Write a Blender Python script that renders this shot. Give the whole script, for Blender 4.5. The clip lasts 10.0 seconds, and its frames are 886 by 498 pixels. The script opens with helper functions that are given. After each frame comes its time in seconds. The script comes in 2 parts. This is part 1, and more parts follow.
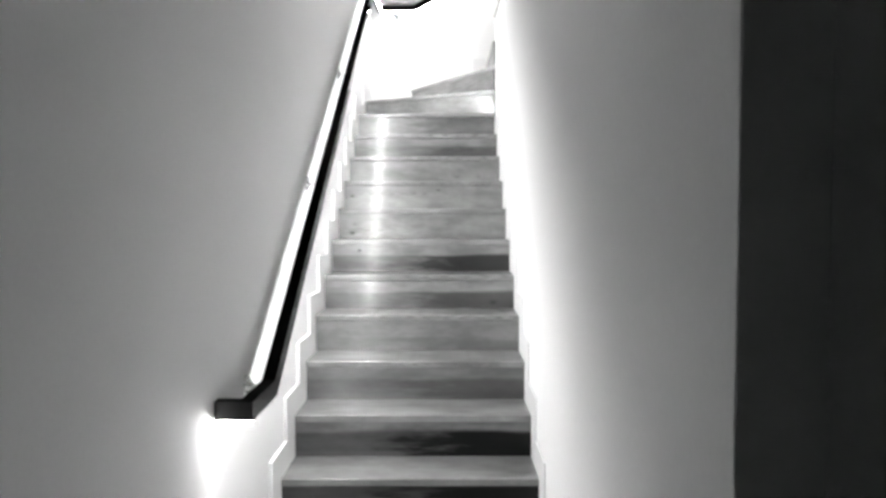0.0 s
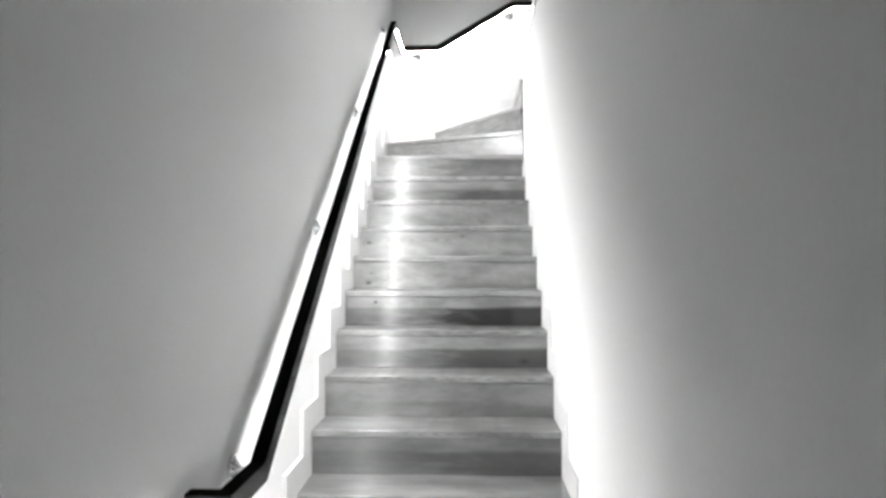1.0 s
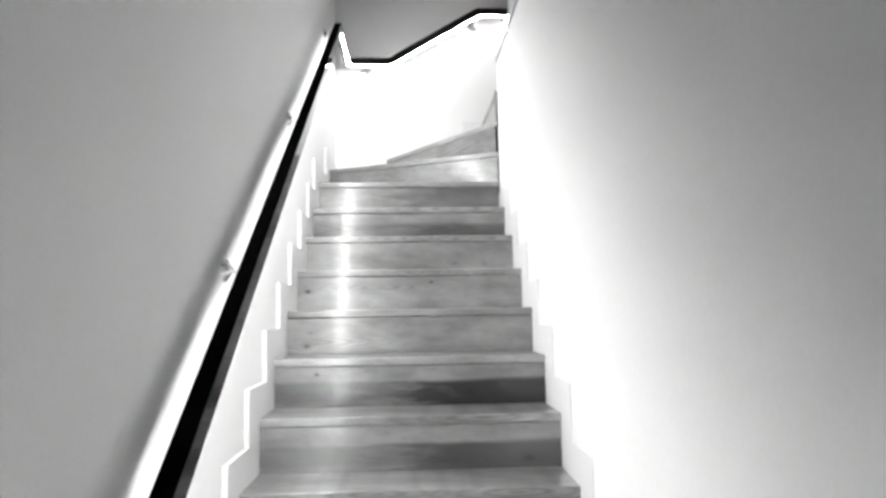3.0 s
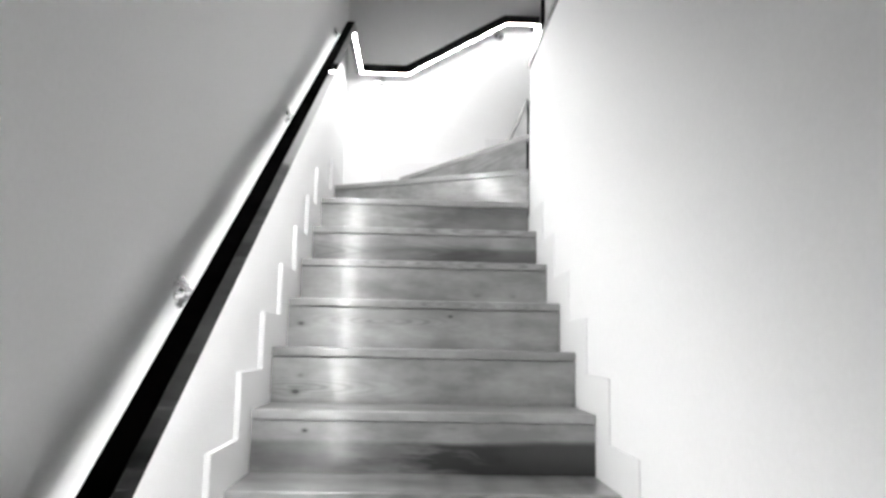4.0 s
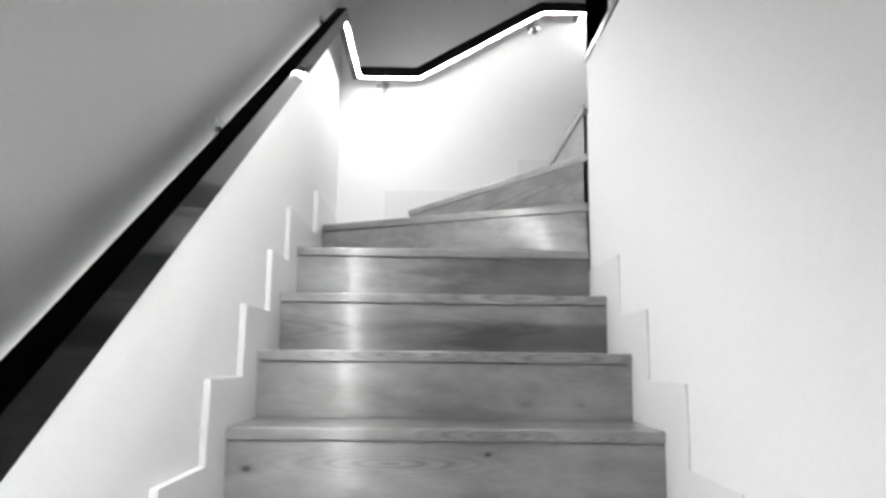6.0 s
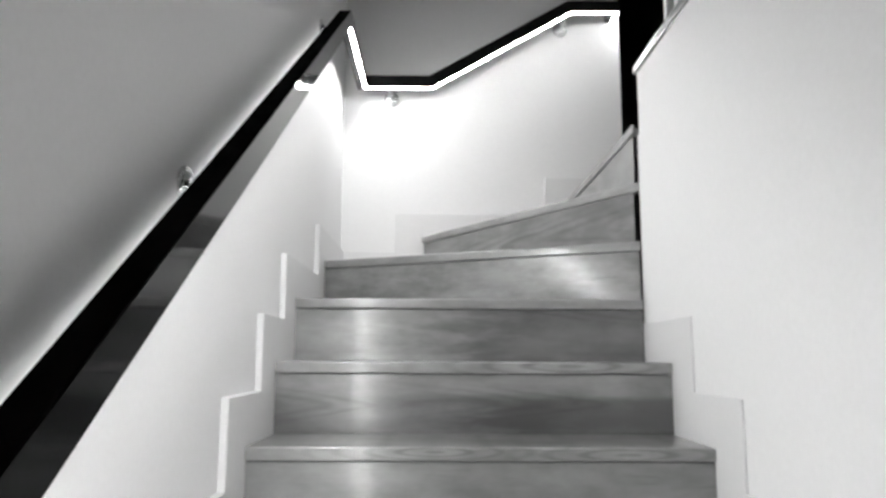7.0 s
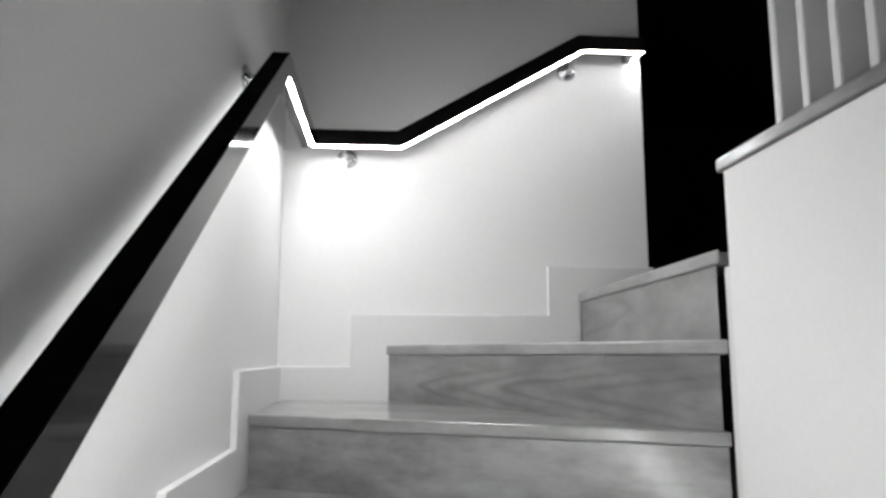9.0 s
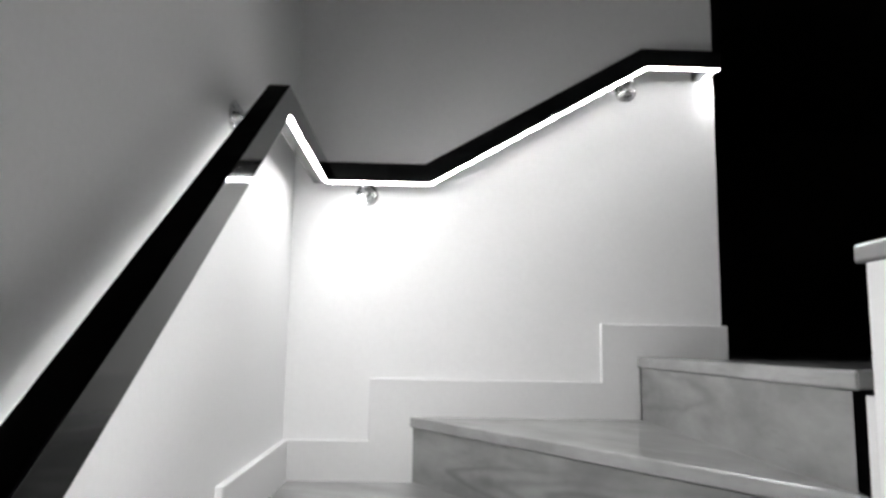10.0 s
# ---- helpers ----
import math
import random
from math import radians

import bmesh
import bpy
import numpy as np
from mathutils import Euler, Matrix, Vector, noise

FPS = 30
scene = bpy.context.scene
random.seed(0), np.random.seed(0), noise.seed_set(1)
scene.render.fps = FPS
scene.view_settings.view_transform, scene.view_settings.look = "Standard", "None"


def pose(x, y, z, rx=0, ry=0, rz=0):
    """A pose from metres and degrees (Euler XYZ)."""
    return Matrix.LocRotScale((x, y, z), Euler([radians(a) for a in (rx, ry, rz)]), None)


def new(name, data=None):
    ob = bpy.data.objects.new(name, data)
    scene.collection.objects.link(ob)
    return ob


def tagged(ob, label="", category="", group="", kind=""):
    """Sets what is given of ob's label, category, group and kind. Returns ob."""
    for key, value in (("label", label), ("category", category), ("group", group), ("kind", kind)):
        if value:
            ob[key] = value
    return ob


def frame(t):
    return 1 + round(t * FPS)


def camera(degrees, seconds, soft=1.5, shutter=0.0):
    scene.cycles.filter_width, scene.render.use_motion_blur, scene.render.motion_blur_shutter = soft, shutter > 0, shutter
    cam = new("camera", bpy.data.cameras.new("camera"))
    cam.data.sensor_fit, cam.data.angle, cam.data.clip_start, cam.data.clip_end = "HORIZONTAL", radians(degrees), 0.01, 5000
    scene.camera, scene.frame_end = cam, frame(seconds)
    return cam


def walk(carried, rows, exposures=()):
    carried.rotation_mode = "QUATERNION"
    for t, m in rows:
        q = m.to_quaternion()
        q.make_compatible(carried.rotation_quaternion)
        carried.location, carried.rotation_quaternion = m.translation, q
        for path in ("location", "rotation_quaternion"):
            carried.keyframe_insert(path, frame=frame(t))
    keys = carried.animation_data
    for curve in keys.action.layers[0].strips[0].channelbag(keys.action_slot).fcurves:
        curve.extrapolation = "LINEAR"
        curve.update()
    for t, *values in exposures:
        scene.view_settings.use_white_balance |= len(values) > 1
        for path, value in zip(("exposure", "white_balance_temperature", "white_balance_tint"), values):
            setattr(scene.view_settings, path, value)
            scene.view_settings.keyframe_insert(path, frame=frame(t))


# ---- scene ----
cam = camera(64.47, 10.0, soft=3.0)
# seconds, x, y, z, yaw, pitch, roll
ROWS = [
    (0, 0.146, -2.466, 1.393, 0.24, -2.65, 0.15),
    (0.5, 0.158, -2.291, 1.392, 3.32, 0.66, -0.11),
    (1, 0.143, -2.092, 1.395, 2.22, 1.27, 0.1),
    (1.5, 0.105, -1.877, 1.396, -0.62, 1.98, 0.62),
    (2, 0.069, -1.636, 1.409, 0.45, 3.01, 0.86),
    (2.5, 0.039, -1.393, 1.423, -1.44, 3.93, 0.4),
    (2.7, 0.016, -1.284, 1.423, -2.96, 4.10, 1.15),
    (3.8, -0.005, -0.683, 1.455, -0.78, 7.95, -0.31),
    (4, -0.034, -0.572, 1.455, -2.29, 7.81, -1.1),
    (4.5, -0.076, -0.319, 1.488, -3.75, 9.02, 0.7),
    (5, -0.066, -0.068, 1.507, -2.85, 11.07, 0.57),
    (5.5, -0.038, 0.183, 1.656, 0.24, 9.88, -0.48),
    (5.7, -0.030, 0.270, 1.713, -0.44, 9.61, -0.47),
    (6.8, -0.092, 0.690, 1.937, -1.33, 7.33, -0.77),
    (7, -0.102, 0.759, 1.996, -0.72, 8.62, -0.24),
    (7.5, -0.138, 0.948, 2.138, -4.28, 9.33, 0.23),
    (8, -0.138, 1.127, 2.255, -2.47, 11.19, 0.17),
    (8.5, -0.128, 1.295, 2.386, -0.69, 9.39, -0.87),
    (9, -0.16, 1.473, 2.487, -4.55, 8.65, -0.05),
    (9.5, -0.155, 1.64, 2.593, -4.87, 10.38, -0.03),
    (10, -0.143, 1.799, 2.728, -2.03, 7.7, -0.99),
]

EXPOSURE = [(0.0, 0.70), (1.5, 0.82), (2.5, 0.64), (5.0, 0.10), (7.0, -0.18), (8.5, -0.42), (10.0, -0.38)]
walk(cam, [(t, pose(x, y, z, 90 + pitch, roll, yaw)) for t, x, y, z, yaw, pitch, roll in ROWS], EXPOSURE)

# ---- world: night, no daylight ----
world = bpy.data.worlds.new("night")
world.use_nodes = True
world.node_tree.nodes["Background"].inputs["Color"].default_value = (0.0, 0.0, 0.0, 1)
world.node_tree.nodes["Background"].inputs["Strength"].default_value = 0.0
scene.world = world
STRIP_POWER = 220.0

# ---- plan, in metres ----
RISE, GOING = 0.18, 0.2577          # steps
HALF = 0.5098                       # half the clear width between skirtings
SKIRT = 0.0125                      # skirting thickness
WALL_L, WALL_R = -HALF - SKIRT, HALF + 0.006
BACK = 3.872                        # plastered face of the back wall
BACK_SKIRT = BACK - SKIRT
WELL_END = 2.809                    # far end of the half wall
FRONT = -1.573                      # near end of the half wall
BACK_END = 0.759                    # where the back wall stops
LANDING = RISE * 15                 # upper floor level, 2.70
# CEIL_UP: ceiling out of view, kept low to bounce light onto the walls
CEIL_LOW, CEIL_UP = 2.40, 4.75
CAP_TOP = 2.888


# ---- materials ----
def material(name):
    m = bpy.data.materials.new(name)
    m.use_nodes = True
    nt = m.node_tree
    return m, nt, nt.nodes["Principled BSDF"]


def grey(v):
    return (v, v, v, 1)


def ramp(nt, stops, source):
    n = nt.nodes.new("ShaderNodeValToRGB")
    while len(n.color_ramp.elements) < len(stops):
        n.color_ramp.elements.new(0.5)
    for e, (p, v) in zip(n.color_ramp.elements, stops):
        e.position, e.color = p, grey(v)
    nt.links.new(source, n.inputs[0])
    return n.outputs[0]


def noise_of(nt, vec, scale, detail=3, rough=0.5, distortion=0.0):
    n = nt.nodes.new("ShaderNodeTexNoise")
    n.inputs["Scale"].default_value = scale
    n.inputs["Detail"].default_value = detail
    n.inputs["Roughness"].default_value = rough
    n.inputs["Distortion"].default_value = distortion
    nt.links.new(vec, n.inputs["Vector"])
    return n.outputs["Fac"]


def multiply(nt, a, b, factor=1.0):
    n = nt.nodes.new("ShaderNodeMix")
    n.data_type, n.blend_type = "RGBA", "MULTIPLY"
    n.inputs[0].default_value = factor
    nt.links.new(a, n.inputs[6])
    nt.links.new(b, n.inputs[7])
    return n.outputs[2]


def bump(nt, bsdf, height, strength, distance):
    n = nt.nodes.new("ShaderNodeBump")
    n.inputs["Strength"].default_value = strength
    n.inputs["Distance"].default_value = distance
    nt.links.new(height, n.inputs["Height"])
    nt.links.new(n.outputs[0], bsdf.inputs["Normal"])


def paint(name, value, rough=0.7, spread=0.03):
    """Rolled wall paint: faint clouds and an orange-peel relief."""
    m, nt, bsdf = material(name)
    co = nt.nodes.new("ShaderNodeTexCoord").outputs["Object"]
    big = ramp(nt, [(0.3, value - spread), (0.7, value + spread * 0.6)], noise_of(nt, co, 1.3, 4))
    fine = ramp(nt, [(0.3, 0.975), (0.7, 1.0)], noise_of(nt, co, 90, 2))
    nt.links.new(multiply(nt, big, fine), bsdf.inputs["Base Color"])
    bsdf.inputs["Roughness"].default_value = rough
    bump(nt, bsdf, noise_of(nt, co, 260, 2), 0.12, 0.002)
    return m


def math_node(nt, op, a, b=None, c=None):
    n = nt.nodes.new("ShaderNodeMath")
    n.operation = op
    for k, v in enumerate((a, b, c)):
        if v is None:
            continue
        if isinstance(v, (int, float)):
            n.inputs[k].default_value = v
        else:
            nt.links.new(v, n.inputs[k])
    return n.outputs[0]


def wood(name, light, dark, rough=0.16, sheen=0.36, gloss=1.0, heart=0.0, right_tone=0.5, heart_top=0.108, arches=(), axis_turn=0.0, knots=(), eyes=(), seed=0.0, blotch=0.64):
    """Lacquered pine, grain along the board's length.
    knots: (along, up, radius, depth) of dark knots; arches: (tip along, up, length, half height) of plain-sawn arches
    that open along the board; eyes: the same for cathedral figure without a knot;
    heart: tone of a dark heartwood band along the board's lower half, up to heart_top; right_tone: tone of the right
    half below heart_top."""
    m, nt, bsdf = material(name)
    tc = nt.nodes.new("ShaderNodeTexCoord")
    info = nt.nodes.new("ShaderNodeObjectInfo")
    turned = nt.nodes.new("ShaderNodeMapping")
    turned.inputs["Rotation"].default_value = (0, 0, axis_turn)
    nt.links.new(tc.outputs["Object"], turned.inputs[0])
    sep = nt.nodes.new("ShaderNodeSeparateXYZ")
    nt.links.new(turned.outputs[0], sep.inputs[0])
    x, y, z = sep.outputs
    # knots and eyes push the grain aside
    swell, spot, rings = None, None, None
    for k, (kx, kz, rad, *depth) in enumerate(tuple(knots) + tuple(eyes)):
        long_r = 2.6 if k < len(knots) else 9.0
        dx = math_node(nt, "MULTIPLY", math_node(nt, "SUBTRACT", x, kx), 1 / (long_r * rad * 2.2))
        dz = math_node(nt, "MULTIPLY", math_node(nt, "SUBTRACT", z, kz), 1 / (rad * 2.2))
        d2 = math_node(nt, "ADD", math_node(nt, "MULTIPLY", dx, dx), math_node(nt, "MULTIPLY", dz, dz))
        push = math_node(nt, "MULTIPLY", math_node(nt, "EXPONENT", math_node(nt, "MULTIPLY", d2, -1.0)), rad * (3.5 if k < len(knots) else 4.5))
        swell = push if swell is None else math_node(nt, "ADD", swell, push)
        if k >= len(knots):
            # nested growth rings that fade outwards
            ripple = math_node(nt, "SINE", math_node(nt, "MULTIPLY_ADD", math_node(nt, "SQRT", d2), 15.0, noise_of(nt, tc.outputs["Object"], 9.0, 3)))
            tone = math_node(nt, "MULTIPLY", math_node(nt, "MAXIMUM", ripple, 0.0), math_node(nt, "EXPONENT", math_node(nt, "MULTIPLY", d2, -0.45)))
            rings = tone if rings is None else math_node(nt, "MAXIMUM", rings, tone)
        if k < len(knots):
            ex = math_node(nt, "MULTIPLY", math_node(nt, "SUBTRACT", x, kx), 0.62 / rad)
            ez = math_node(nt, "MULTIPLY", math_node(nt, "SUBTRACT", z, kz), 1 / rad)
            e2 = math_node(nt, "ADD", math_node(nt, "MULTIPLY", ex, ex), math_node(nt, "MULTIPLY", ez, ez))
            dark_spot = math_node(nt, "MULTIPLY", math_node(nt, "EXPONENT", math_node(nt, "MULTIPLY", e2, -1.2)), depth[0] if depth else 1.0)
            spot = dark_spot if spot is None else math_node(nt, "MAXIMUM", spot, dark_spot)
    for tip, az, length, high in arches:
        # growth lines inside a parabola that widens away from its tip
        dz = math_node(nt, "MULTIPLY", math_node(nt, "SUBTRACT", z, az), 1 / high)
        wander = math_node(nt, "MULTIPLY_ADD", noise_of(nt, tc.outputs["Object"], 5.0, 4), 0.50, -0.25)
        u = math_node(nt, "SUBTRACT", math_node(nt, "MULTIPLY_ADD", x, 1 / abs(length) * (1 if length > 0 else -1), -tip / length), math_node(nt, "MULTIPLY", math_node(nt, "SQRT", math_node(nt, "MULTIPLY_ADD", dz, dz, 0.12)), 0.75))
        u = math_node(nt, "ADD", u, wander)
        ripple = math_node(nt, "POWER", math_node(nt, "MULTIPLY_ADD", math_node(nt, "SINE", math_node(nt, "MULTIPLY", u, 15.0)), 0.5, 0.5), 1.6)
        inside = ramp(nt, [(0.0, 0.0), (0.12, 1.0), (0.8, 0.75), (1.0, 0.0)], u)
        fade = math_node(nt, "EXPONENT", math_node(nt, "MULTIPLY", math_node(nt, "MULTIPLY", dz, dz), -0.7))
        tone = math_node(nt, "MULTIPLY", math_node(nt, "MULTIPLY", ripple, inside), fade)
        rings = tone if rings is None else math_node(nt, "MAXIMUM", rings, tone)
    shift = math_node(nt, "MULTIPLY_ADD", info.outputs["Random"], 37.0, seed)
    across = math_node(nt, "ADD", math_node(nt, "ADD", y, shift), 0.0)
    up = math_node(nt, "ADD", z, swell) if swell is not None else z
    com = nt.nodes.new("ShaderNodeCombineXYZ")
    nt.links.new(math_node(nt, "ADD", x, shift), com.inputs[0])
    nt.links.new(across, com.inputs[1])
    nt.links.new(up, com.inputs[2])
    co = com.outputs[0]

    def scaled(v):
        n = nt.nodes.new("ShaderNodeMapping")
        n.inputs["Scale"].default_value = v
        nt.links.new(co, n.inputs[0])
        return n.outputs[0]

    light, dark = light * 1.34, dark * 1.6
    mid = light * 0.55 + dark * 0.45
    figure = ramp(nt, [(0.28, mid * 0.74), (0.44, mid), (0.60, light * 0.95), (0.74, mid * 1.05)], noise_of(nt, scaled((1.3, 6.0, 7.0)), 1.4, 3, 0.5, 0.5))
    cloud = ramp(nt, [(0.36, blotch), (0.66, 1.12)], noise_of(nt, scaled((2.2, 4.0, 5.0)), 2.2, 4, 0.6))
    grain = noise_of(nt, scaled((1.4, 80.0, 80.0)), 2.0, 3, 0.6)
    colour = multiply(nt, multiply(nt, figure, cloud), ramp(nt, [(0.3, 0.96), (0.65, 1.0)], grain))
    flecks = ramp(nt, [(0.25, 0.62), (0.34, 1.0)], noise_of(nt, scaled((5.0, 40.0, 55.0)), 1.6, 2, 0.5))
    colour = multiply(nt, colour, flecks, 0.45)
    if rings is not None:
        colour = multiply(nt, colour, ramp(nt, [(0.0, 1.0), (0.9, 0.64)], rings))
    if spot is not None:
        colour = multiply(nt, colour, ramp(nt, [(0.0, 1.0), (0.2, 0.82), (0.55, 0.5), (0.8, 0.02)], spot))
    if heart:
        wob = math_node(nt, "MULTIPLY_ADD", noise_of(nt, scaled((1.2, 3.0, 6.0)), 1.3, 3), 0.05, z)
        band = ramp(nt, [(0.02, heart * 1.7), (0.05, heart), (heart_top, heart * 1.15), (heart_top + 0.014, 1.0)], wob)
        side = ramp(nt, [(0.38, 1.0), (0.62, right_tone)], math_node(nt, "ADD", math_node(nt, "MULTIPLY_ADD", noise_of(nt, scaled((3.5, 12.0, 22.0)), 1.6, 4, 0.6), 1.1, -0.55), math_node(nt, "ADD", x, 0.5)))
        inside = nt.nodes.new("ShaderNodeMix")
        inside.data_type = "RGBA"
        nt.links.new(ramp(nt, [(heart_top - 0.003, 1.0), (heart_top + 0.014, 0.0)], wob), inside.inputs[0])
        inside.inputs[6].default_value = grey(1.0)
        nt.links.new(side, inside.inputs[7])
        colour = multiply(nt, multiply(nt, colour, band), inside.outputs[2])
    nt.links.new(multiply(nt, colour, ramp(nt, [(0.0, 0.86), (1.0, 1.0)], info.outputs["Random"])), bsdf.inputs["Base Color"])
    nt.links.new(ramp(nt, [(0.3, sheen - 0.03), (0.7, sheen + 0.05)], grain), bsdf.inputs["Roughness"])
    bsdf.inputs["Specular IOR Level"].default_value = 1.0 * gloss
    bsdf.inputs["Coat Weight"].default_value = 0.85 * gloss
    nt.links.new(ramp(nt, [(0.3, rough - 0.03), (0.7, rough + 0.04)], grain), bsdf.inputs["Coat Roughness"])
    bump(nt, bsdf, grain, 0.04, 0.0006)
    return m


def plain(name, value, rough, metal=0.0, spread=0.15, scale=20):
    m, nt, bsdf = material(name)
    co = nt.nodes.new("ShaderNodeTexCoord").outputs["Object"]
    n = noise_of(nt, co, scale, 4)
    nt.links.new(ramp(nt, [(0.3, value * (1 - spread)), (0.7, value * (1 + spread))], n), bsdf.inputs["Base Color"])
    nt.links.new(ramp(nt, [(0.3, rough * 0.85), (0.7, rough * 1.15)], n), bsdf.inputs["Roughness"])
    bsdf.inputs["Metallic"].default_value = metal
    return m


WHITE = paint("white_wall_paint", 0.915, spread=0.015)
CEILING = paint("ceiling_paint", 0.9, spread=0.015)
SKIRT_PAINT = paint("skirting_lacquer", 0.84, 0.4, 0.02)
# near-black colour stands in for missing light in lobby and passage
DARK = paint("unlit_wall_black", 0.025, 0.8, 0.005)
SLAT = paint("baluster_lacquer", 0.84, 0.45, 0.03)
TREAD_BOARDS = [
    wood("tread_pine", 0.25, 0.14, seed=30.0),
    wood("tread_pine", 0.24, 0.13, eyes=((0.12, -0.014, 0.007), (0.30, -0.02, 0.005)), seed=31.0),
    wood("tread_pine", 0.25, 0.13, eyes=((0.25, -0.01, 0.012),), seed=32.0),
    wood("tread_pine", 0.235, 0.13, seed=33.0),
    wood("tread_pine", 0.24, 0.12, eyes=((0.32, -0.015, 0.010), (-0.1, -0.01, 0.008)), seed=34.0),
]
WOOD_CAP = wood("stained_cap", 0.11, 0.04, gloss=0.7, axis_turn=math.pi / 2, blotch=0.3)
WOOD_FLOOR = wood("pine_floor", 0.34, 0.20, 0.3)
# floor wood with the upper hall's darkness put into its tone
HALL_FLOOR = wood("unlit_hall_floor", 0.06, 0.03, 0.35, gloss=0.2)
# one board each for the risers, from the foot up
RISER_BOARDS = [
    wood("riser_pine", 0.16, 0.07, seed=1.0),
    wood("riser_pine", 0.16, 0.07, heart=0.38, right_tone=0.02, heart_top=0.165, gloss=0.3, seed=2.0),
    wood("riser_pine", 0.16, 0.07, heart=0.38, right_tone=0.02, heart_top=0.125, gloss=0.3, seed=3.0),
    wood("riser_pine", 0.16, 0.07, heart=0.6, right_tone=0.5, seed=4.0),
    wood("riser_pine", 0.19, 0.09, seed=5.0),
    wood("riser_pine", 0.23, 0.11, heart=0.5, right_tone=0.35, knots=((0.40, 0.03, 0.014),), seed=6.0),
    wood("riser_pine", 0.23, 0.11, heart=0.46, right_tone=0.08, gloss=0.7, knots=((0.226, 0.045, 0.012), (-0.35, 0.12, 0.007)), seed=7.0),
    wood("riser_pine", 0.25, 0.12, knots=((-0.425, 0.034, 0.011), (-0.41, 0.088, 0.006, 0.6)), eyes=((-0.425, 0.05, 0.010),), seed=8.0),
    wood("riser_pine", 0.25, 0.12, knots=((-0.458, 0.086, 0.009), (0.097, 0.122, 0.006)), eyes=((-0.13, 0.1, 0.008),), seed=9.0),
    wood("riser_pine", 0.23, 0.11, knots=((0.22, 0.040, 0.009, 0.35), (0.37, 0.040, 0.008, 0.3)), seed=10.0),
    wood("riser_pine", 0.23, 0.09, heart=0.6, right_tone=0.6, arches=((0.42, 0.075, -0.32, 0.03), (-0.15, 0.07, -0.3, 0.03)), knots=((0.26, 0.078, 0.007, 0.4),), seed=11.0),
    # heart_top spans the full height here: the whole right half is darker
    wood("riser_pine", 0.23, 0.09, heart=0.95, right_tone=0.62, heart_top=0.2, arches=((0.0, 0.15, 0.4, 0.03),), seed=12.0),
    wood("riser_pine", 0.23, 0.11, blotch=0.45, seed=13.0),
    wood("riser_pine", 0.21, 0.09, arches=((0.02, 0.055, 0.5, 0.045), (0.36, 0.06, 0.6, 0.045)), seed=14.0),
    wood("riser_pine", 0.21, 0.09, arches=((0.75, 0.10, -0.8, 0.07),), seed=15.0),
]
RAIL = plain("black_lacquered_wood", 0.003, 0.07)
RAIL.node_tree.nodes["Principled BSDF"].inputs["Specular IOR Level"].default_value = 0.42
GRIP = plain("matt_black_rubber", 0.002, 0.8)
GRIP.node_tree.nodes["Principled BSDF"].inputs["Specular IOR Level"].default_value = 0.02
STEEL = plain("polished_steel", 0.72, 0.26, 1.0, 0.08, 60)
# near-black, so gaps between boards look like deep shade
CARCASS = plain("shaded_board", 0.012, 0.9)


def glowing(name, strength):
    m, nt, bsdf = material(name)
    bsdf.inputs["Base Color"].default_value = grey(0.8)
    bsdf.inputs["Emission Color"].default_value = grey(1.0)
    bsdf.inputs["Emission Strength"].default_value = strength
    return m


LED = glowing("led_strip", STRIP_POWER)
LED_SOFT = glowing("led_diffuser", STRIP_POWER * 0.27)


# ---- mesh helpers ----
def box_bm(lo, hi, bevel=0.0, segments=2):
    bm = bmesh.new()
    bmesh.ops.create_cube(bm, size=1.0)
    for v in bm.verts:
        v.co = Vector([(lo[i] + hi[i]) / 2 + v.co[i] * (hi[i] - lo[i]) for i in range(3)])
    if bevel:
        bmesh.ops.bevel(bm, geom=bm.edges[:], offset=bevel, segments=segments, affect="EDGES", profile=0.5)
    return bm


def prism(points, axis, lo, hi, bevel=0.0):
    """Closed outline extruded along x ('x': points are y, z), y ('y': x, z) or z ('z': x, y)."""
    bm = bmesh.new()
    def at(p, d):
        return {"x": (d, p[0], p[1]), "y": (p[0], d, p[1]), "z": (p[0], p[1], d)}[axis]
    a = [bm.verts.new(at(p, lo)) for p in points]
    b = [bm.verts.new(at(p, hi)) for p in points]
    n = len(points)
    bm.faces.new(a)
    bm.faces.new(b[::-1])
    for i in range(n):
        bm.faces.new((a[i], b[i], b[(i + 1) % n], a[(i + 1) % n]))
    bmesh.ops.recalc_face_normals(bm, faces=bm.faces[:])
    if bevel:
        bmesh.ops.bevel(bm, geom=bm.edges[:], offset=bevel, segments=2, affect="EDGES", profile=0.5)
    return bm


def link(name, bm, mat, origin=(0, 0, 0), smooth=False):
    o = Vector(origin)
    for v in bm.verts:
        v.co -= o
    me = bpy.data.meshes.new(name)
    bm.to_mesh(me)
    bm.free()
    me.materials.append(mat)
    if smooth:
        for p in me.polygons:
            p.use_smooth = True
    ob = new(name, me)
    ob.location = o
    return ob


def part(name, bm, mat, parent, label="", origin=None, smooth=False, turn=0.0):
    o = Vector(origin if origin else parent.matrix_basis.translation)
    if turn:
        bmesh.ops.rotate(bm, cent=o, matrix=Matrix.Rotation(-turn, 3, "Z"), verts=bm.verts[:])
    ob = link(name, bm, mat, o, smooth)
    ob.parent = parent
    ob.rotation_euler = (0, 0, turn)
    ob.location = o - parent.matrix_basis.translation
    if label:
        tagged(ob, label)
    return ob


def setting(name, lo, hi, mat, label, category, bevel=0.0):
    return tagged(link(name, box_bm(lo, hi, bevel), mat), label, category, kind="structure")


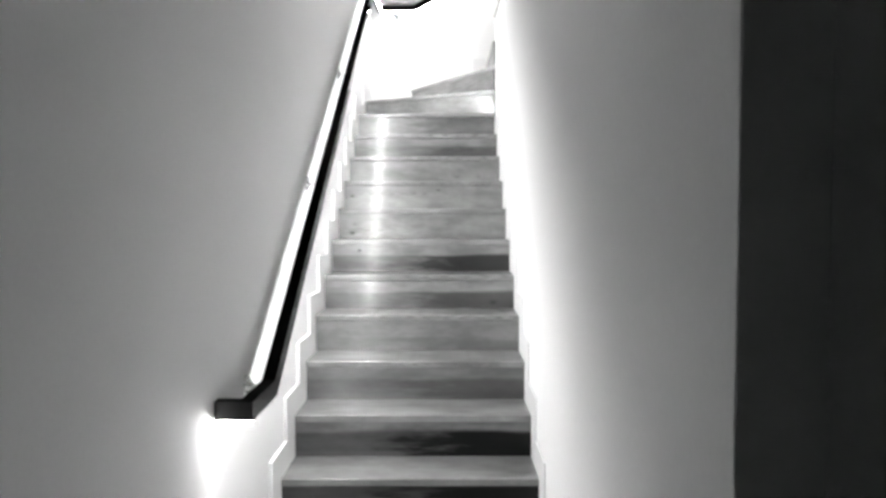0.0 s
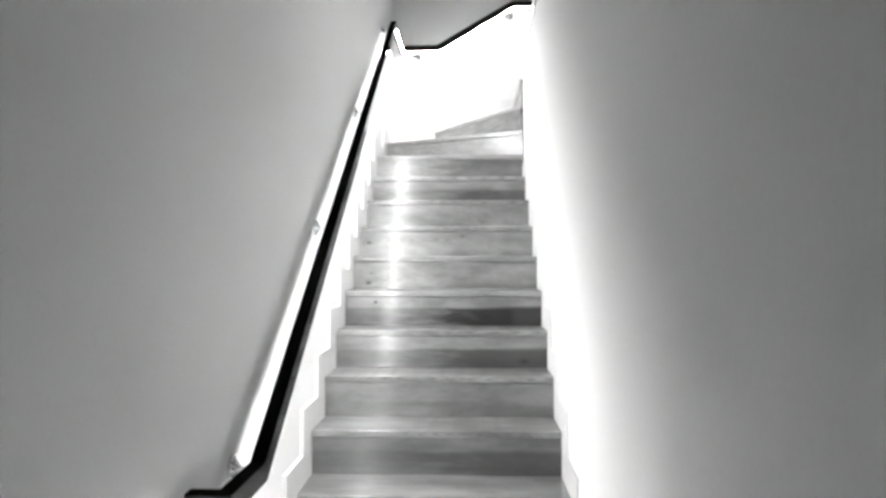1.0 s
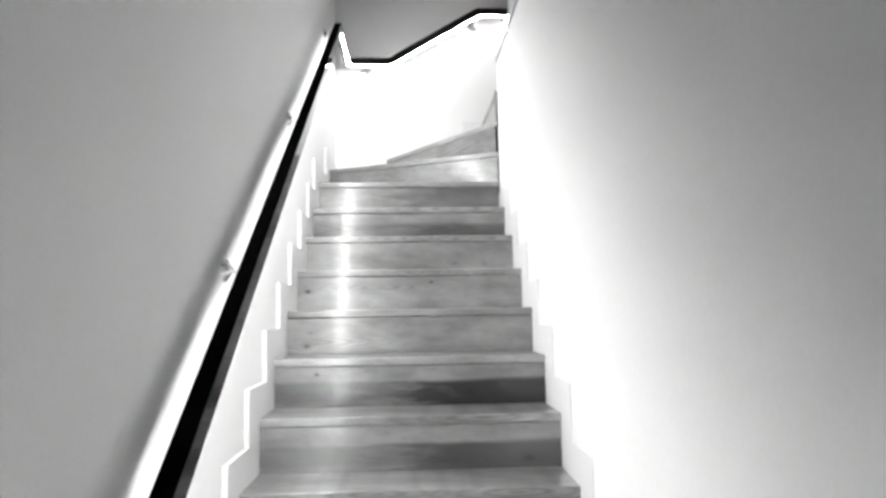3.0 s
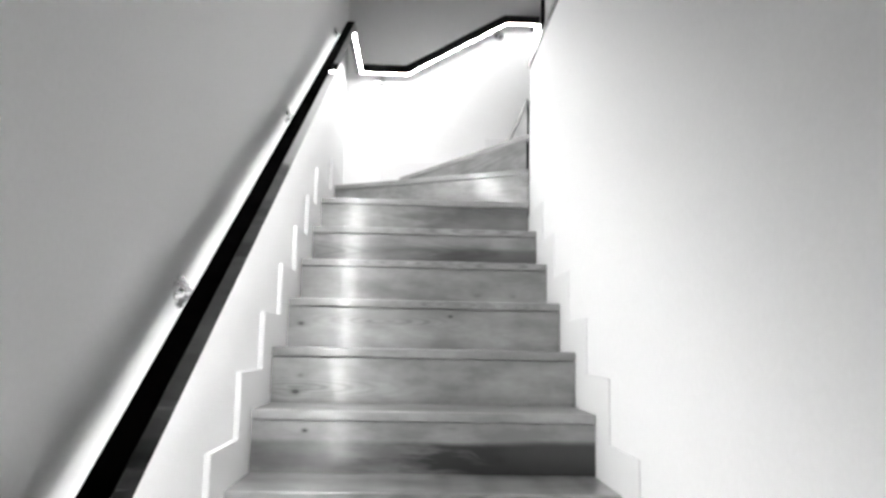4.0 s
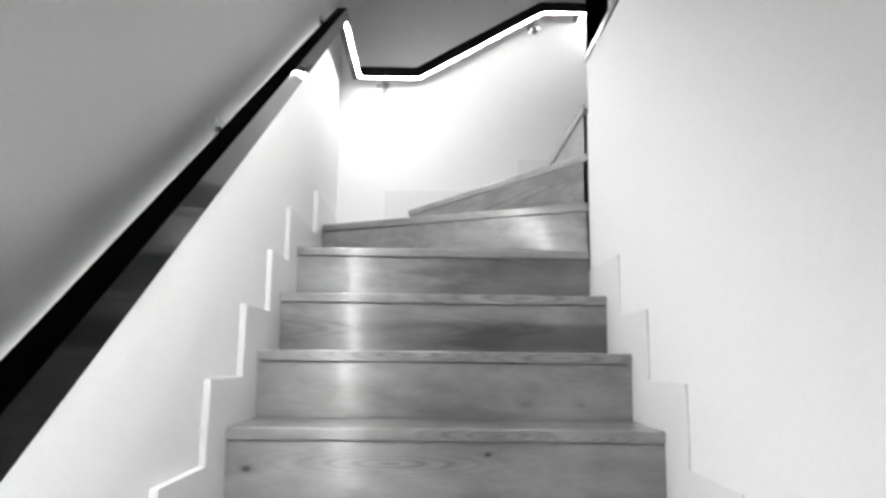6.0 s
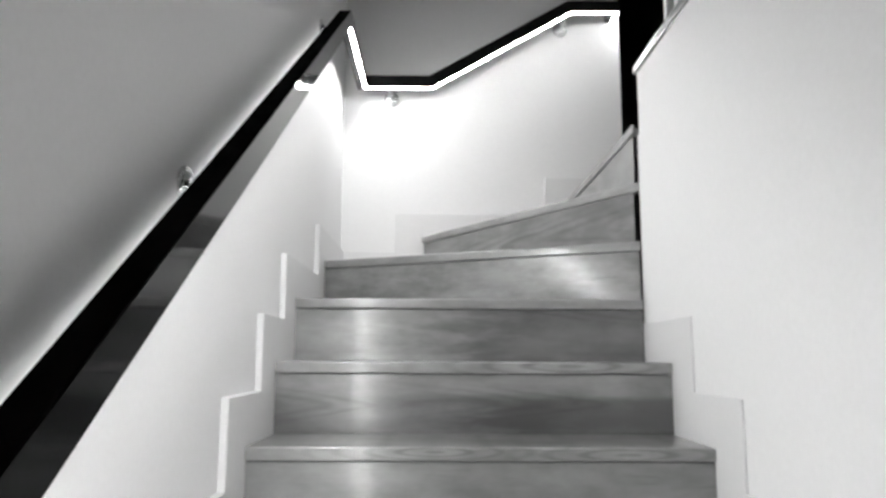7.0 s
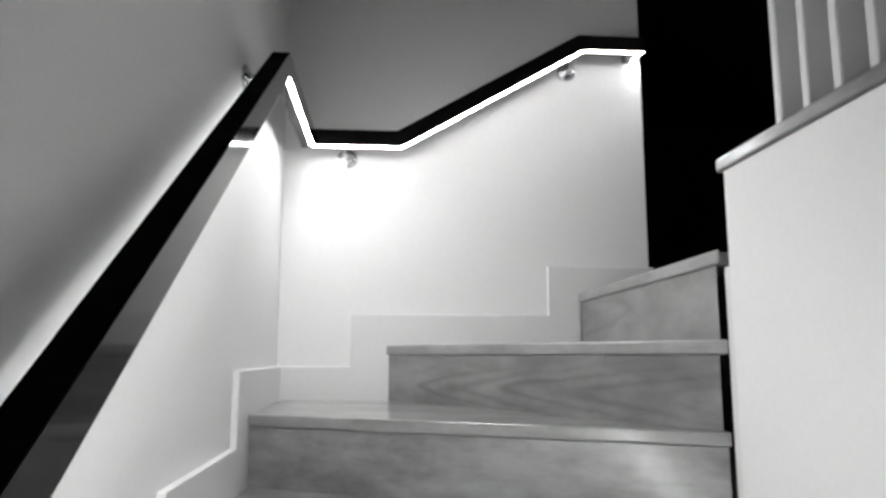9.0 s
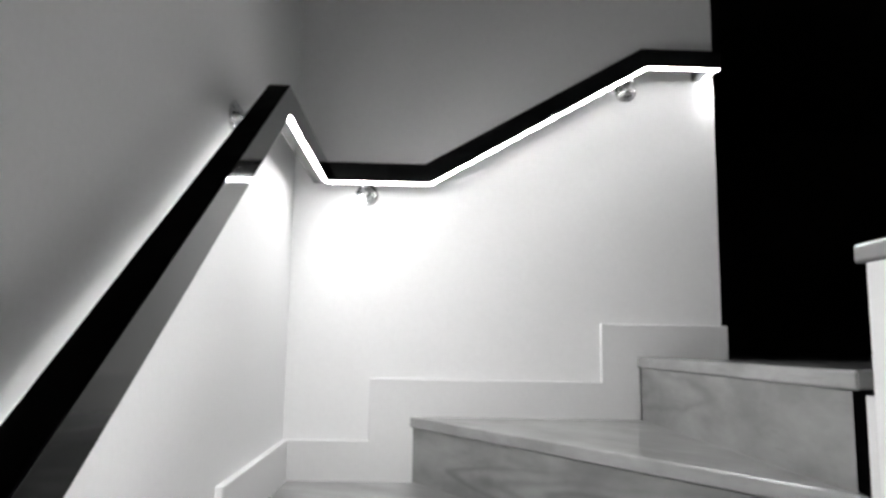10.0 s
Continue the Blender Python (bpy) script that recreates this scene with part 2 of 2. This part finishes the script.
# ---- walls, floors, ceilings ----
setting("floor", (-0.68, -6.0, -0.12), (4.2, 0.0, 0.0), WOOD_FLOOR, "wooden floor at the foot of the stairs", "floor")
setting("wall_left", (WALL_L - 0.15, -6.0, -0.12), (WALL_L, BACK + 0.15, CEIL_UP), WHITE, "smooth white plastered wall that carries the handrail", "wall")
setting("wall_back", (WALL_L, BACK, -0.12), (BACK_END, BACK + 0.15, CEIL_UP), WHITE, "smooth white plastered wall behind the winding steps", "wall")
setting("wall_right", (WALL_R, FRONT, 0.0), (WALL_R + 0.12, WELL_END, CAP_TOP - 0.030), WHITE, "white plastered half wall beside the stairs", "wall", 0.003)
setting("wall_entry", (WALL_R + 0.12, FRONT, 0.0), (4.2, FRONT + 0.12, CEIL_LOW), WHITE, "unlit white wall beside the foot of the stairs", "wall")
# walls in DARK carry the gloom of the unlit rooms in their colour
setting("wall_lobby_side", (4.2, -6.0, -0.12), (4.35, 8.0, CEIL_UP), DARK, "wall at the far side, coloured near-black as unlit", "wall")
setting("wall_lobby_rear", (-0.68, -6.15, -0.12), (4.35, -6.0, CEIL_LOW), DARK, "unseen wall behind the stair foot, near-black to keep the lobby dim", "wall")
setting("ceiling_lobby", (WALL_L, -6.0, CEIL_LOW), (4.2, FRONT, CEIL_LOW + 0.3), CEILING, "unlit white ceiling of the lower lobby", "ceiling")
setting("wall_above_lobby", (WALL_L, FRONT - 0.15, CEIL_LOW + 0.3), (4.2, FRONT, CEIL_UP), WHITE, "white wall closing the stairwell", "wall")
setting("ceiling_upper", (-0.68, FRONT - 0.15, CEIL_UP), (WALL_R + 0.118, BACK + 0.15, CEIL_UP + 0.1), CEILING, "white ceiling above the stairwell", "ceiling")
setting("ceiling_hall", (WALL_R + 0.12, FRONT - 0.15, CEIL_UP), (4.35, BACK, CEIL_UP + 0.1), CEILING, "unlit white ceiling of the upper hall", "ceiling")
setting("ceiling_passage", (WALL_R + 0.12, BACK + 0.002, CEIL_UP), (4.35, 8.15, CEIL_UP + 0.1), DARK, "passage ceiling, its unlit darkness put into the colour", "ceiling")
setting("floor_upper", (WALL_R + 0.12, FRONT + 0.12, LANDING - 0.3), (4.2, WELL_END, LANDING), HALL_FLOOR, "wooden floor of the upper hall, darkened in colour as unlit", "floor")
setting("floor_hall", (0.601, WELL_END, LANDING - 0.3), (4.2, BACK, LANDING - 0.004), HALL_FLOOR, "wooden floor of the upper hall, darkened in colour as unlit", "floor")
setting("floor_passage", (BACK_END, BACK, LANDING - 0.3), (4.2, 8.0, LANDING - 0.004), HALL_FLOOR, "wooden floor of the passage, darkened in colour as unlit", "floor")
# hidden by the slats; added as a reflector for the upper stairwell
setting("wall_hall_bounce", (1.90, FRONT, LANDING), (2.02, 2.70, CEIL_UP), WHITE, "white wall added out of view behind the balustrade to bounce light", "wall")
setting("wall_passage_end", (BACK_END - 0.4, 8.0, LANDING - 0.3), (4.35, 8.15, CEIL_UP), DARK, "wall at the passage's end, coloured near-black as unlit", "wall")
setting("wall_passage_side", (BACK_END - 0.4, BACK + 0.15, LANDING - 0.3), (BACK_END - 0.25, 8.0, CEIL_UP), DARK, "wall along the passage, coloured near-black as unlit", "wall")

setting("trim", (WALL_R + 0.001, WELL_END + 0.0005, 1.9), (WALL_R + 0.026, WELL_END + 0.020, LANDING - 0.036), SKIRT_PAINT, "white filler strip between the half wall and the top step", "trim")

# ---- staircase: straight flight and three winders ----
S11_Y = 2.809
W1_L, W1_R = 3.334, 2.839
W2_L, W2_R = -0.161, 2.826
W3_X = 0.500
BOARD, LIP = 0.030, 0.008
stairs = tagged(new("staircase"), "wooden staircase with lacquered pine treads, turning at the top", "stairs")

for i in range(0, 12):
    y, z = (GOING * i if i < 11 else S11_Y), RISE * (i + 1)
    deep = y + GOING + 0.012 if i < 10 else (S11_Y + 0.012 if i == 10 else None)
    if deep:
        bm = box_bm((-HALF, y, z - BOARD), (HALF, deep, z), 0.004)
    else:
        bm = prism([(-HALF, S11_Y), (HALF, S11_Y), (HALF, W1_R + 0.02), (-HALF, W1_L + 0.02)], "z", z - BOARD, z, 0.004)
    part("tread", bm, TREAD_BOARDS[(3 * i + 2) % 5], stairs, origin=(0, y, z))
    bm = box_bm((-HALF, y + LIP, z - RISE), (HALF, y + LIP + 0.018, z - BOARD - 0.0015), 0.001)
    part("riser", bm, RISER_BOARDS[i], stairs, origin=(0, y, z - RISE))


def winder(corners, front, z, r_short, board):
    """A winder's tread over the outline, and the riser under its front edge."""
    a, b = Vector(front[0]), Vector(front[1])
    d = (b - a).normalized()
    turn = math.atan2(d.y, d.x)
    part("tread", prism(corners, "z", z - BOARD, z, 0.004), TREAD_BOARDS[0], stairs, origin=(corners[0][0], corners[0][1], z), turn=turn)
    n = Vector((-d.y, d.x))
    b2 = b - d * r_short
    back = b2 - d * 0.034 if r_short else b2      # free end cut back at a slant
    pts = [a + n * LIP, b2 + n * LIP, back + n * (LIP + 0.018), a + n * (LIP + 0.018)]
    bm = prism([tuple(p) for p in pts], "z", z - RISE, z - BOARD - 0.0015)
    part("riser", bm, board, stairs, origin=(a.x, a.y, z - RISE), turn=turn)


BX = BACK_SKIRT
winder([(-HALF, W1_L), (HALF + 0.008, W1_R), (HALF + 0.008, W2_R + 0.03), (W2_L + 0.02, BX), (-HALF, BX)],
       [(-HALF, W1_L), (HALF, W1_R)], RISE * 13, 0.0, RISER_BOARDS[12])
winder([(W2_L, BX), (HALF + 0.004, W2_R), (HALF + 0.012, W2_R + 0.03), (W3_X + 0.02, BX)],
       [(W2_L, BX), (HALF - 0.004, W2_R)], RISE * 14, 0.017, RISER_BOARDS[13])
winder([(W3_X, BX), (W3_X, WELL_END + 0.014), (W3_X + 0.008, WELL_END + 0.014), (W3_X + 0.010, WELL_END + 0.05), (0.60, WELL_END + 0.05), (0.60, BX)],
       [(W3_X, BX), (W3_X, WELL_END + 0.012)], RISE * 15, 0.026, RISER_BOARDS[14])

# rough carriage under the boards, coloured as the shade in the gaps
prof = [(0.03, 0.0)]
for i in range(12):
    y, z = (GOING * i if i < 11 else S11_Y), RISE * (i + 1)
    prof += [(y + 0.03, z - RISE if i else 0.0), (y + 0.03, z - BOARD - 0.003)]
prof = prof[1:] + [(BX, RISE * 12 - BOARD - 0.003), (BX, 0.0)]
part("carriage", prism(prof, "x", -HALF, HALF), CARCASS, stairs)
part("carriage", box_bm((0.585, WELL_END + 0.001, 0.0), (0.5995, BX, LANDING - 0.034)), CARCASS, stairs)

# ---- skirtings that climb with the steps ----
AHEAD, UP = 0.138, 0.112


def stepped(levels, start, end, low):
    """Upper outline of a stepped board: levels are (place of riser, height of tread)."""
    pts = [(start, low), (start, UP)]
    last = UP
    for y, z in levels:
        pts += [(y - AHEAD, last), (y - AHEAD, z + UP)]
        last = z + UP
    return pts + [(end, last), (end, low)]


flight = [(GOING * i if i < 11 else S11_Y, RISE * (i + 1)) for i in range(12)]
bm = prism(stepped(flight + [(W1_L, RISE * 13)], -5.9, BACK, 0.002), "x", WALL_L, -HALF + 0.0035, 0.0025)
tagged(link("skirting_left", bm, SKIRT_PAINT), "white lacquered skirting stepping up with the stairs", "skirting", kind="structure")
bm = prism(stepped(flight[:11], FRONT, S11_Y + 0.008, 0.002), "x", HALF, WALL_R, 0.0025)
tagged(link("skirting_right", bm, SKIRT_PAINT), "white lacquered skirting stepping up with the stairs", "skirting", kind="structure")
z1, z2, z3 = RISE * 13 + UP, RISE * 14 + 0.106, RISE * 15 + 0.0955
bm = prism([(-HALF, 2.2), (-HALF, z1), (W2_L - 0.118, z1), (W2_L - 0.118, z2), (0.3945, z2), (0.3945, z3), (BACK_END + 0.014, z3), (BACK_END + 0.014, LANDING - 0.03), (W3_X + 0.006, LANDING - 0.03), (W3_X + 0.006, 2.2)],
           "y", BACK_SKIRT, BACK, 0.0025)
tagged(link("skirting_back", bm, SKIRT_PAINT), "white lacquered stepped skirting along the winding steps", "skirting", kind="structure")

# ---- wooden cap and slats on the half wall ----
cap = box_bm((WALL_R - 0.006, FRONT - 0.02, CAP_TOP - 0.030), (WALL_R + 0.132, 2.829, CAP_TOP), 0.006, 3)
tagged(link("wall_cap", cap, WOOD_CAP), "dark-stained lacquered board capping the white half wall", "wall cap")

balustrade = tagged(new("balustrade"), "white painted slatted balustrade standing on the wall cap", "balustrade")
SLATS = 26
for i in range(SLATS):
    y1 = 2.704 - 0.088 * i
    bm = box_bm((0.572, y1 - 0.022, CAP_TOP), (0.630, y1, CAP_TOP + 0.86), 0.004)
    part("slat", bm, SLAT, balustrade, origin=(0.6, y1, CAP_TOP))
part("top_rail", box_bm((0.565, 2.704 - 0.088 * SLATS, CAP_TOP + 0.86), (0.637, 2.72, CAP_TOP + 0.90), 0.006), SLAT, balustrade)

# ---- handrail with a light strip in its underside ----
RAIL_W, RAIL_H = 0.044, 0.055
RX, RY = -0.4100 - RAIL_W / 2, 3.761 + RAIL_W / 2      # centre line beside the left and back walls
Z0, ZA, ZD = 0.806, 3.181, 3.549
SLOPE_LO, SLOPE_HI = -0.186, 3.180
PATH = [(WALL_L, -0.4735 + RAIL_W / 2, Z0), (RX, -0.4735 + RAIL_W / 2, Z0), (RX, SLOPE_LO, Z0), (RX, SLOPE_HI, ZA), (RX, RY, ZA), (-0.117, RY, ZA),
        (0.516, RY, ZD), (0.7346 - RAIL_W / 2, RY, ZD), (0.7346 - RAIL_W / 2, BACK, ZD)]


def sweep(path, section):
    """A bar along a path, mitred at every bend, in plan and in slope. section: (outwards from the wall, up) points."""
    count = len(section)
    pts = [Vector(p) for p in path]
    bm = bmesh.new()
    rings = []
    for i, p in enumerate(pts):
        din = (p - pts[i - 1]).normalized() if i else (pts[1] - p).normalized()
        dout = (pts[i + 1] - p).normalized() if i < len(pts) - 1 else din
        hin, hout = Vector((din.x, din.y)).normalized(), Vector((dout.x, dout.y)).normalized()
        side_in, side_out = Vector((hin.y, -hin.x)), Vector((hout.y, -hout.x))
        mid = (side_in + side_out).normalized()
        mid = mid / max(mid.dot(side_in), 0.3)
        slope = (math.atan2(din.z, Vector((din.x, din.y)).length) + math.atan2(dout.z, Vector((dout.x, dout.y)).length)) / 2
        lean = -math.tan(slope)
        ring = []
        for s, h in section:
            q = Vector((p.x, p.y)) + mid * s + hin * (lean * h)
            ring.append(bm.verts.new((q.x, q.y, p.z + h)))
        rings.append(ring)
    for a, b in zip(rings, rings[1:]):
        for k in range(count):
            bm.faces.new((a[k], a[(k + 1) % count], b[(k + 1) % count], b[k]))
    bm.faces.new(rings[0])
    bm.faces.new(rings[-1][::-1])
    bmesh.ops.recalc_face_normals(bm, faces=bm.faces[:])
    return bm


handrail = tagged(new("handrail"), "black handrail on steel brackets with a light strip underneath", "handrail")
HW = RAIL_W / 2
# the outer lower edge is cut off at a slant and carries the light strip in a shallow groove
BASE, TILT, SLANT = -0.005, radians(47), 0.0085
ALONG, INTO = Vector((math.cos(TILT), math.sin(TILT))), Vector((-math.sin(TILT), math.cos(TILT)))
HEEL = Vector((HW - SLANT * ALONG.x, BASE))
TOE = HEEL + ALONG * SLANT
UNDER = BASE + 0.008                       # underside behind the lip, with a narrow frosted strip
LIP_IN, LIP_OUT = HEEL + ALONG * 0.001, TOE - ALONG * 0.001
bm = sweep(PATH, [tuple(p) for p in (Vector((-HW, UNDER)), Vector((HEEL.x - 0.003, UNDER)), Vector((HEEL.x - 0.003, BASE)), HEEL, LIP_IN, LIP_IN + INTO * 0.0014, LIP_OUT + INTO * 0.0014, LIP_OUT, TOE, Vector((HW, RAIL_H)), Vector((-HW, RAIL_H)))])
part("rail", bm, RAIL, handrail, "black lacquered square rail")
part("grip", sweep(PATH, [(-HW + 0.0015, RAIL_H - 0.002), (HW - 0.0015, RAIL_H - 0.002), (HW - 0.0015, RAIL_H + 0.0015), (-HW + 0.0015, RAIL_H + 0.0015)]), GRIP, handrail, "matt black grip strip")
strip_path = [(WALL_L + 0.004, *PATH[0][1:])] + PATH[1:-1] + [(PATH[-1][0], BACK - 0.004, ZD)]
part("light_strip", sweep(strip_path, [tuple(p) for p in (LIP_IN + INTO * 0.0006, LIP_OUT + INTO * 0.0006, LIP_OUT + INTO * 0.0012, LIP_IN + INTO * 0.0012)]), LED, handrail, "glowing white light strip")
part("strip_diffuser", sweep(strip_path, [(HEEL.x - 0.0095, UNDER - 0.0006), (HEEL.x - 0.0035, UNDER - 0.0006), (HEEL.x - 0.0035, UNDER + 0.001), (HEEL.x - 0.0095, UNDER + 0.001)]), LED_SOFT, handrail, "softly glowing frosted underside")


def lathe(profile, axis_point, axis, seg=28):
    """Rings of (distance along axis, radius) about an axis."""
    ax = Vector(axis).normalized()
    u = ax.orthogonal().normalized()
    w = ax.cross(u)
    bm = bmesh.new()
    rings = []
    for d, r in profile:
        c = Vector(axis_point) + ax * d
        rings.append([bm.verts.new(c + (u * math.cos(2 * math.pi * k / seg) + w * math.sin(2 * math.pi * k / seg)) * r) for k in range(seg)])
    for a, b in zip(rings, rings[1:]):
        for k in range(seg):
            bm.faces.new((a[k], a[(k + 1) % seg], b[(k + 1) % seg], b[k]))
    bm.faces.new(rings[0][::-1])
    bm.faces.new(rings[-1])
    bmesh.ops.recalc_face_normals(bm, faces=bm.faces[:])
    return bm


def tube(points, radius, seg=12):
    pts = [Vector(p) for p in points]
    bm = bmesh.new()
    rings = []
    for i, p in enumerate(pts):
        d = (pts[min(i + 1, len(pts) - 1)] - pts[max(i - 1, 0)]).normalized()
        u = d.cross(Vector((0.3, 0.5, 0.8))).normalized()
        w = d.cross(u)
        rings.append([bm.verts.new(p + (u * math.cos(2 * math.pi * k / seg) + w * math.sin(2 * math.pi * k / seg)) * radius) for k in range(seg)])
    for a, b in zip(rings, rings[1:]):
        for k in range(seg):
            bm.faces.new((a[k], a[(k + 1) % seg], b[(k + 1) % seg], b[k]))
    bm.faces.new(rings[0][::-1])
    bm.faces.new(rings[-1])
    bmesh.ops.recalc_face_normals(bm, faces=bm.faces[:])
    return bm


def bracket(base, out, reach, rise):
    """Round wall plate, an arm that swings up to the rail, and its saddle. out: unit vector off the wall."""
    p, o = Vector(base), Vector(out)
    holder = part("bracket", lathe([(0, 0.034), (0.003, 0.0345), (0.006, 0.033), (0.008, 0.029), (0.007, 0.026), (0.009, 0.024), (0.014, 0.021), (0.016, 0.017), (0.015, 0.014), (0.018, 0.012), (0.024, 0.010)], p, o), STEEL, handrail, "polished steel wall bracket", tuple(p), True)
    arc = [p + o * 0.010]
    for k in range(0, 9):
        a = k / 8 * math.pi / 2
        arc.append(p + o * (0.022 + (reach - 0.022) * math.sin(a)) + Vector((0, 0, -0.012 * math.sin(2 * a) + rise * (1 - math.cos(a)))))
    arm = link("arm", tube(arc, 0.0065), STEEL, tuple(p), True)
    arm.parent, arm.location = holder, (0, 0, 0)
    saddle = link("saddle", lathe([(0, 0.012), (0.004, 0.016), (0.008, 0.016)], p + o * reach + Vector((0, 0, rise - 0.008)), (0, 0, 1)), STEEL, tuple(p), True)
    saddle.parent, saddle.location = holder, (0, 0, 0)


SLOPE = (ZA - Z0) / (SLOPE_HI - SLOPE_LO)
for y, z in ((-0.146, 0.830), (0.896, 1.554), (1.913, 2.275), (3.175, 3.171)):
    bottom = min(Z0 + SLOPE * (y - SLOPE_LO), ZA)
    bracket((WALL_L, y, z), (1, 0, 0), 0.086, bottom - z)
bracket((-0.305, BACK, 3.166), (0, -1, 0), 0.090, ZA - 3.166)
bracket((0.481, BACK, 3.513), (0, -1, 0), 0.090, 0.013)
